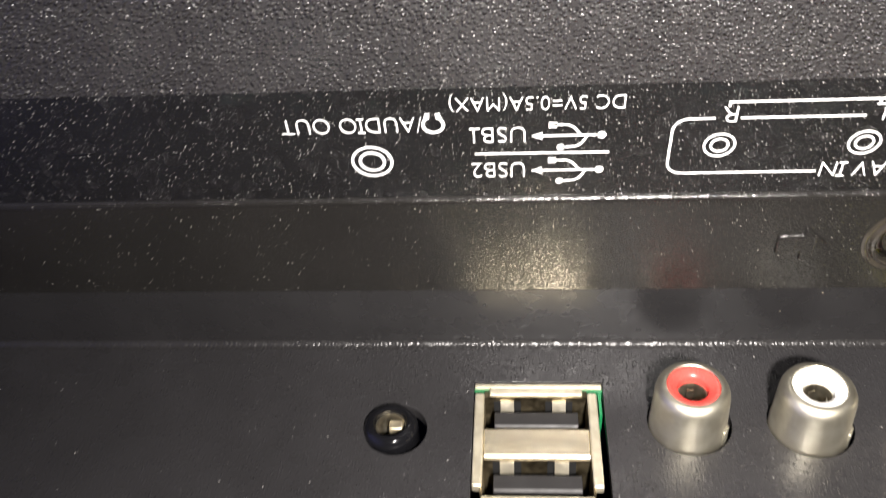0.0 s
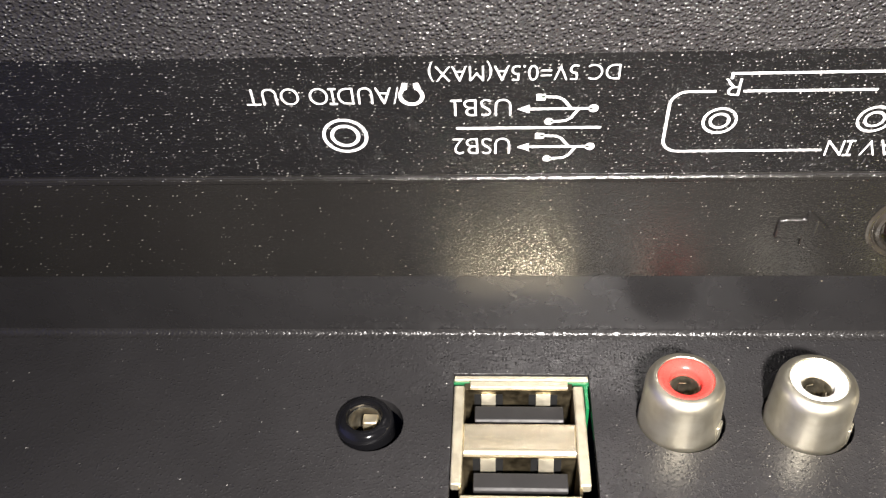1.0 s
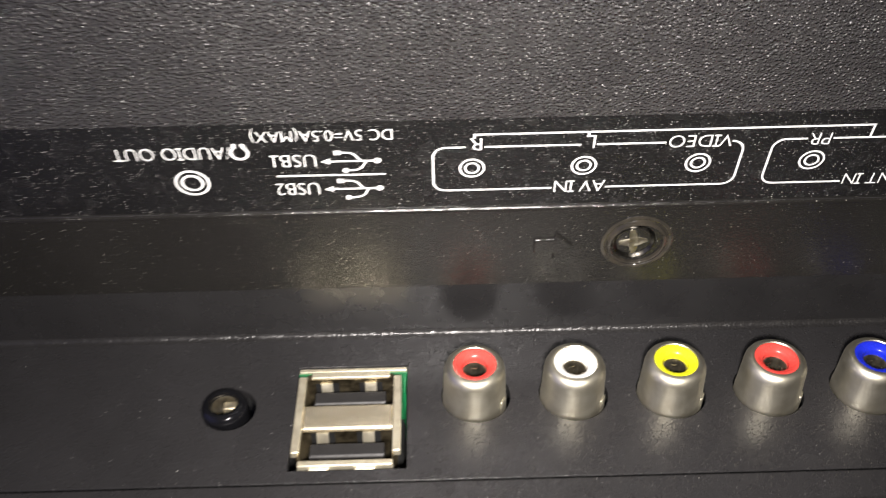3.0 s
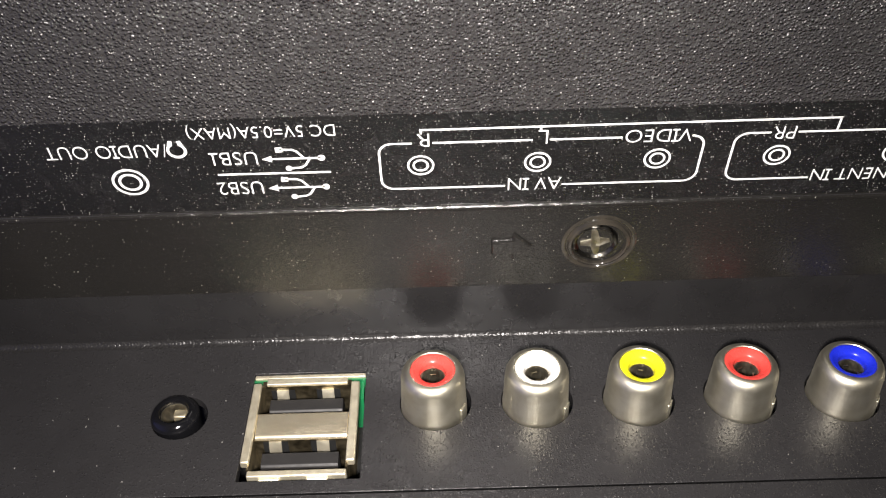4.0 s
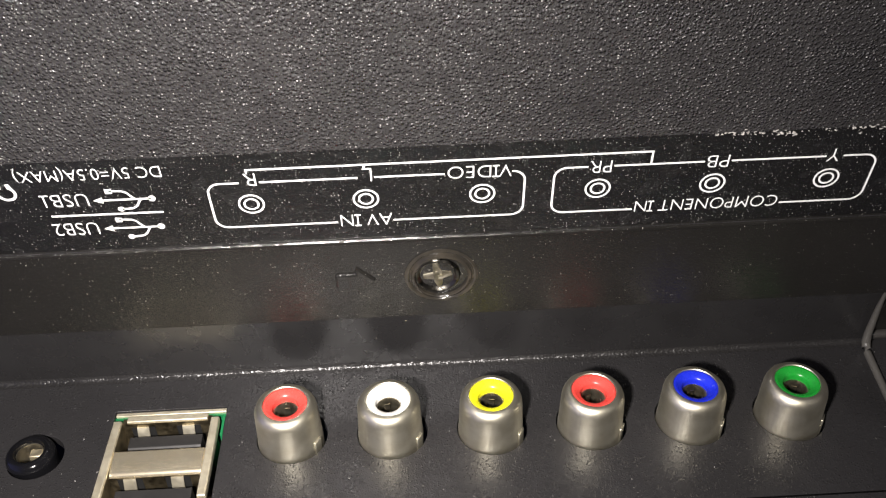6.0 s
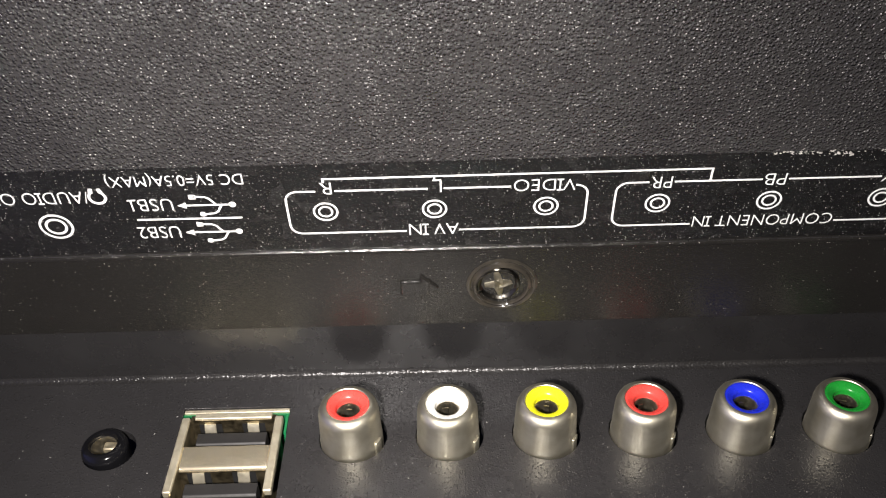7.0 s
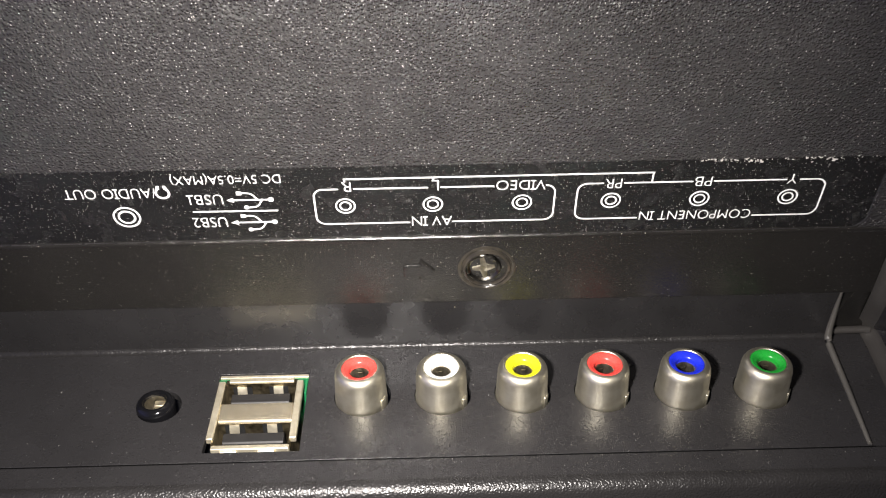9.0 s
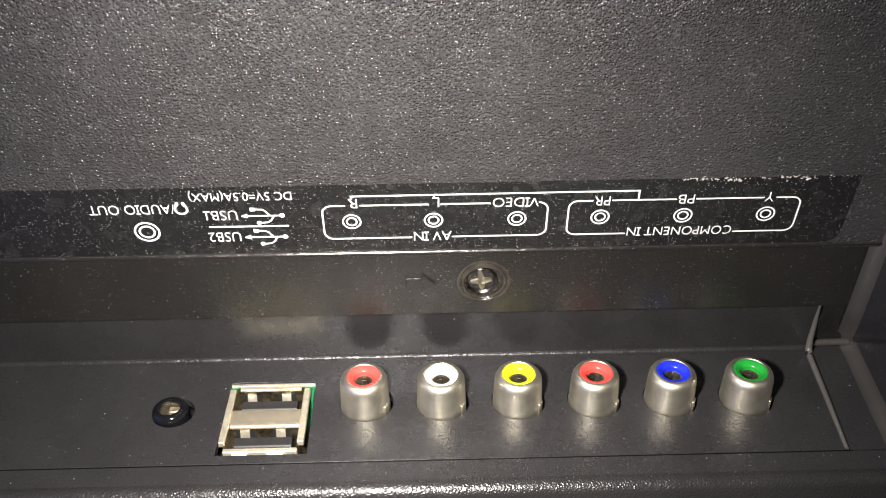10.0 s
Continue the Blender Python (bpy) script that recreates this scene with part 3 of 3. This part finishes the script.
def lettering(words, x0, x1, z0, z1, bold=-0.015):
    """Words from x0 (their start) to x1, with their foot at z0 and their head at z1."""
    curve = bpy.data.curves.new("lettering", "FONT")
    curve.body, curve.size, curve.offset, curve.extrude, curve.resolution_u = words, 1.0, bold, 0.01, 4
    tmp = new("lettering", curve)
    me = bpy.data.meshes.new_from_object(tmp.evaluated_get(bpy.context.evaluated_depsgraph_get()))
    bpy.data.objects.remove(tmp)
    bm = bmesh.new()
    bm.from_mesh(me)
    cap, todo, bars = 0.70, set(bm.verts), []
    while todo:  # the capital I and the 1 of this print have feet
        island, front = set(), [todo.pop()]
        while front:
            v = front.pop()
            island.add(v)
            for e in v.link_edges:
                w = e.other_vert(v)
                if w in todo:
                    todo.discard(w)
                    front.append(w)
        xs, ys = [v.co.x for v in island], [v.co.y for v in island]
        if "I" in words and max(xs) - min(xs) < 0.14 and 0.6 < max(ys) - min(ys) < 0.76 and len(island) < 24:
            mid = (max(xs) + min(xs)) / 2
            bars = [q for q in bars if abs((q[0] + q[1]) / 2 - mid) > 0.05] + [(mid - 0.15, mid + 0.15, -bold, 0.085), (mid - 0.15, mid + 0.15, cap - 0.085, cap + bold)]
    if words.endswith("1"):
        end = max(v.co.x for v in bm.verts)
        bars = [(end - 0.27, end + 0.12, -bold, 0.085)]
    bm.free()
    co = np.array([v.co[:] for v in me.vertices])
    lo, hi = co[:, 0].min(), co[:, 0].max()
    for v in me.vertices:
        x = x0 + (v.co.x - lo) / (hi - lo) * (x1 - x0)
        z = z0 + v.co.y / cap * (z1 - z0)
        y = INK_Y if v.co.z > 0 else INK_Y + INK_T
        v.co = (x / 1000, y / 1000, z / 1000)
    me.materials.append(INK)
    ob = new("lettering", me)
    ob.parent = cover
    ob["label"] = "white printed letters"
    for a, b, c, d in bars:
        a, b = (x0 + (x - lo) / (hi - lo) * (x1 - x0) for x in (a, b))
        c, d = (z0 + z / cap * (z1 - z0) for z in (c, d))
        ink("letter_foot", [[(a, c), (b, c), (b, d), (a, d)]], on=ob, lift=0.008)
    return ob


lettering("/AUDIO OUT", -28.6, -42.6, 34.5, 32.45)
lettering("DC 5V=0.5A(MAX)", -9.15, -25.8, 36.75, 34.98)
lettering("USB1", -18.55, -23.7, 32.95, 30.85)
lettering("USB2", -18.65, -24.0, 28.15, 26.0)
lettering("AV IN", 17.0, 10.65, 27.45, 25.35)
lettering("R", 1.42, 0.0, 34.95, 32.9)
lettering("L", 14.95, 13.85, 35.0, 32.8)
lettering("VIDEO", 31.45, 23.85, 34.6, 32.6)
lettering("PR", 43.3, 40.75, 34.5, 32.5)
lettering("PB", 57.3, 54.65, 34.55, 32.55)
lettering("Y", 70.6, 69.1, 34.75, 32.65)
lettering("COMPONENT IN", 64.85, 47.0, 27.5, 25.55)

band = arc(-27.5, 33.45, 1.0, -232, 52, 22)
ink("headphone_symbol", stroke(band, 0.34) + [[(-28.45, 34.15), (-27.85, 34.15), (-27.75, 34.9), (-28.2, 34.95)], [(-26.55, 34.15), (-26.8, 34.95), (-27.25, 34.9), (-27.15, 34.15)]])
ink("ring_symbol", ring(-34.1, 28.6, 1.86, 2.16) + ring(-34.1, 28.6, 1.08, 1.40))
for k in range(6):
    ink("ring_symbol", ring(14.0 * k + (0.3 if k == 0 else 0.0), 30.0, 1.35, 1.59) + ring(14.0 * k + (0.3 if k == 0 else 0.0), 30.0, 0.71, 0.95))
for z in (31.7, 26.95):
    sign = stroke([(-17.0, z), (-11.2, z)], 0.26) + [[(-18.0, z), (-16.9, z + 0.5), (-16.9, z - 0.5)], circle(-11.15, z, 0.45, 18)]
    sign += stroke([(-15.9, z + 1.45), (-14.4, z + 1.38), (-13.9, z + 1.1), (-13.2, z + 0.1)], 0.26) + [[(-16.3, z + 1.04), (-15.5, z + 1.04), (-15.5, z + 1.76), (-16.3, z + 1.76)]]
    sign += stroke([(-15.0, z - 1.6), (-13.6, z - 1.45), (-13.1, z - 1.1), (-12.5, z - 0.05)], 0.26) + [circle(-15.1, z - 1.55, 0.40, 16)]
    ink("usb_symbol", sign)
ink("dividing_line", stroke([(-23.6, 29.42), (-10.3, 29.38)], 0.27))


def frame_lines(x0, x1, z0, z1, top_breaks, foot_breaks, r=1.5):
    lines = []
    x = x0 + r
    for a, b in top_breaks + [(x1 - r, None)]:
        lines.append([(x, z1), (a, z1)])
        x = b
    x = x0 + r
    for a, b in foot_breaks + [(x1 - r, None)]:
        lines.append([(x, z0), (a, z0)])
        x = b
    lines.append(arc(x0 + r, z1 - r, r, 90, 180, 6) + arc(x0 + r, z0 + r, r, 180, 270, 6))
    lines.append(arc(x1 - r, z1 - r, r, 90, 0, 6) + arc(x1 - r, z0 + r, r, 0, -90, 6))
    out = []
    for l in lines:
        out += stroke(l)
    return out


ink("box_outline", frame_lines(-4.45, 33.05, 26.2, 33.5, [(-0.6, 1.75), (13.25, 15.2), (23.5, 31.5)], [(10.3, 17.1)]))
ink("box_outline", frame_lines(36.55, 75.3, 26.15, 33.6, [(40.5, 43.6), (54.4, 57.6), (69.0, 71.0)], [(46.7, 65.15)]))
ink("link_line", stroke([(0.35, 35.5), (48.1, 35.6)]) + stroke([(0.5, 35.5), (0.5, 34.9)]) + stroke([(14.1, 35.5), (14.1, 34.9)]) + stroke([(47.95, 35.6), (47.95, 33.6)]))

# ------------------------------------------------------------------ lint caught on the edge of the strip
rng = random.Random(7)
lint = bmesh.new()
for k in range(110):
    mid, wide = rng.choice([(56.5, 1.6), (58.5, 1.0), (62.8, 1.1), (63.6, 0.6), (68.0, 0.7), (72.3, 1.2), (74.4, 0.5), (78.5, 2.2)])
    x = rng.gauss(mid, wide)
    z = 37.95 + rng.gauss(0, 0.22) - (0.35 if 62 < x < 64.5 else 0)
    r = rng.uniform(0.03, 0.11) * rng.choice((1, 1, 1, 1.9))
    c = bmesh.ops.create_icosphere(lint, subdivisions=1, radius=r, matrix=Matrix.Translation((x, -0.16, z)) @ Matrix.Rotation(rng.uniform(-0.6, 0.6), 4, "Y") @ Matrix.Diagonal((rng.uniform(0.8, 2.6), 0.6, 0.8, 1)))
    for v in c["verts"]:
        v.co += Vector((rng.uniform(-1, 1), rng.uniform(-1, 1), rng.uniform(-1, 1))) * r * 0.5
lint_ob = part("lint", lint, LINT, None, smooth=0)
lint_ob.matrix_world = Matrix.Translation((0, 0, UP))
tagged(lint_ob, "pale dusty lint caught on the edge of the label strip", "dust", kind="stuff")

# ------------------------------------------------------------------ table below
table = part("table_top", box(-420, 420, -62, 300, -25, 0), TABLE, None, round_mm=3.0)
tagged(table, "dark table top under the television", "table", kind="structure")
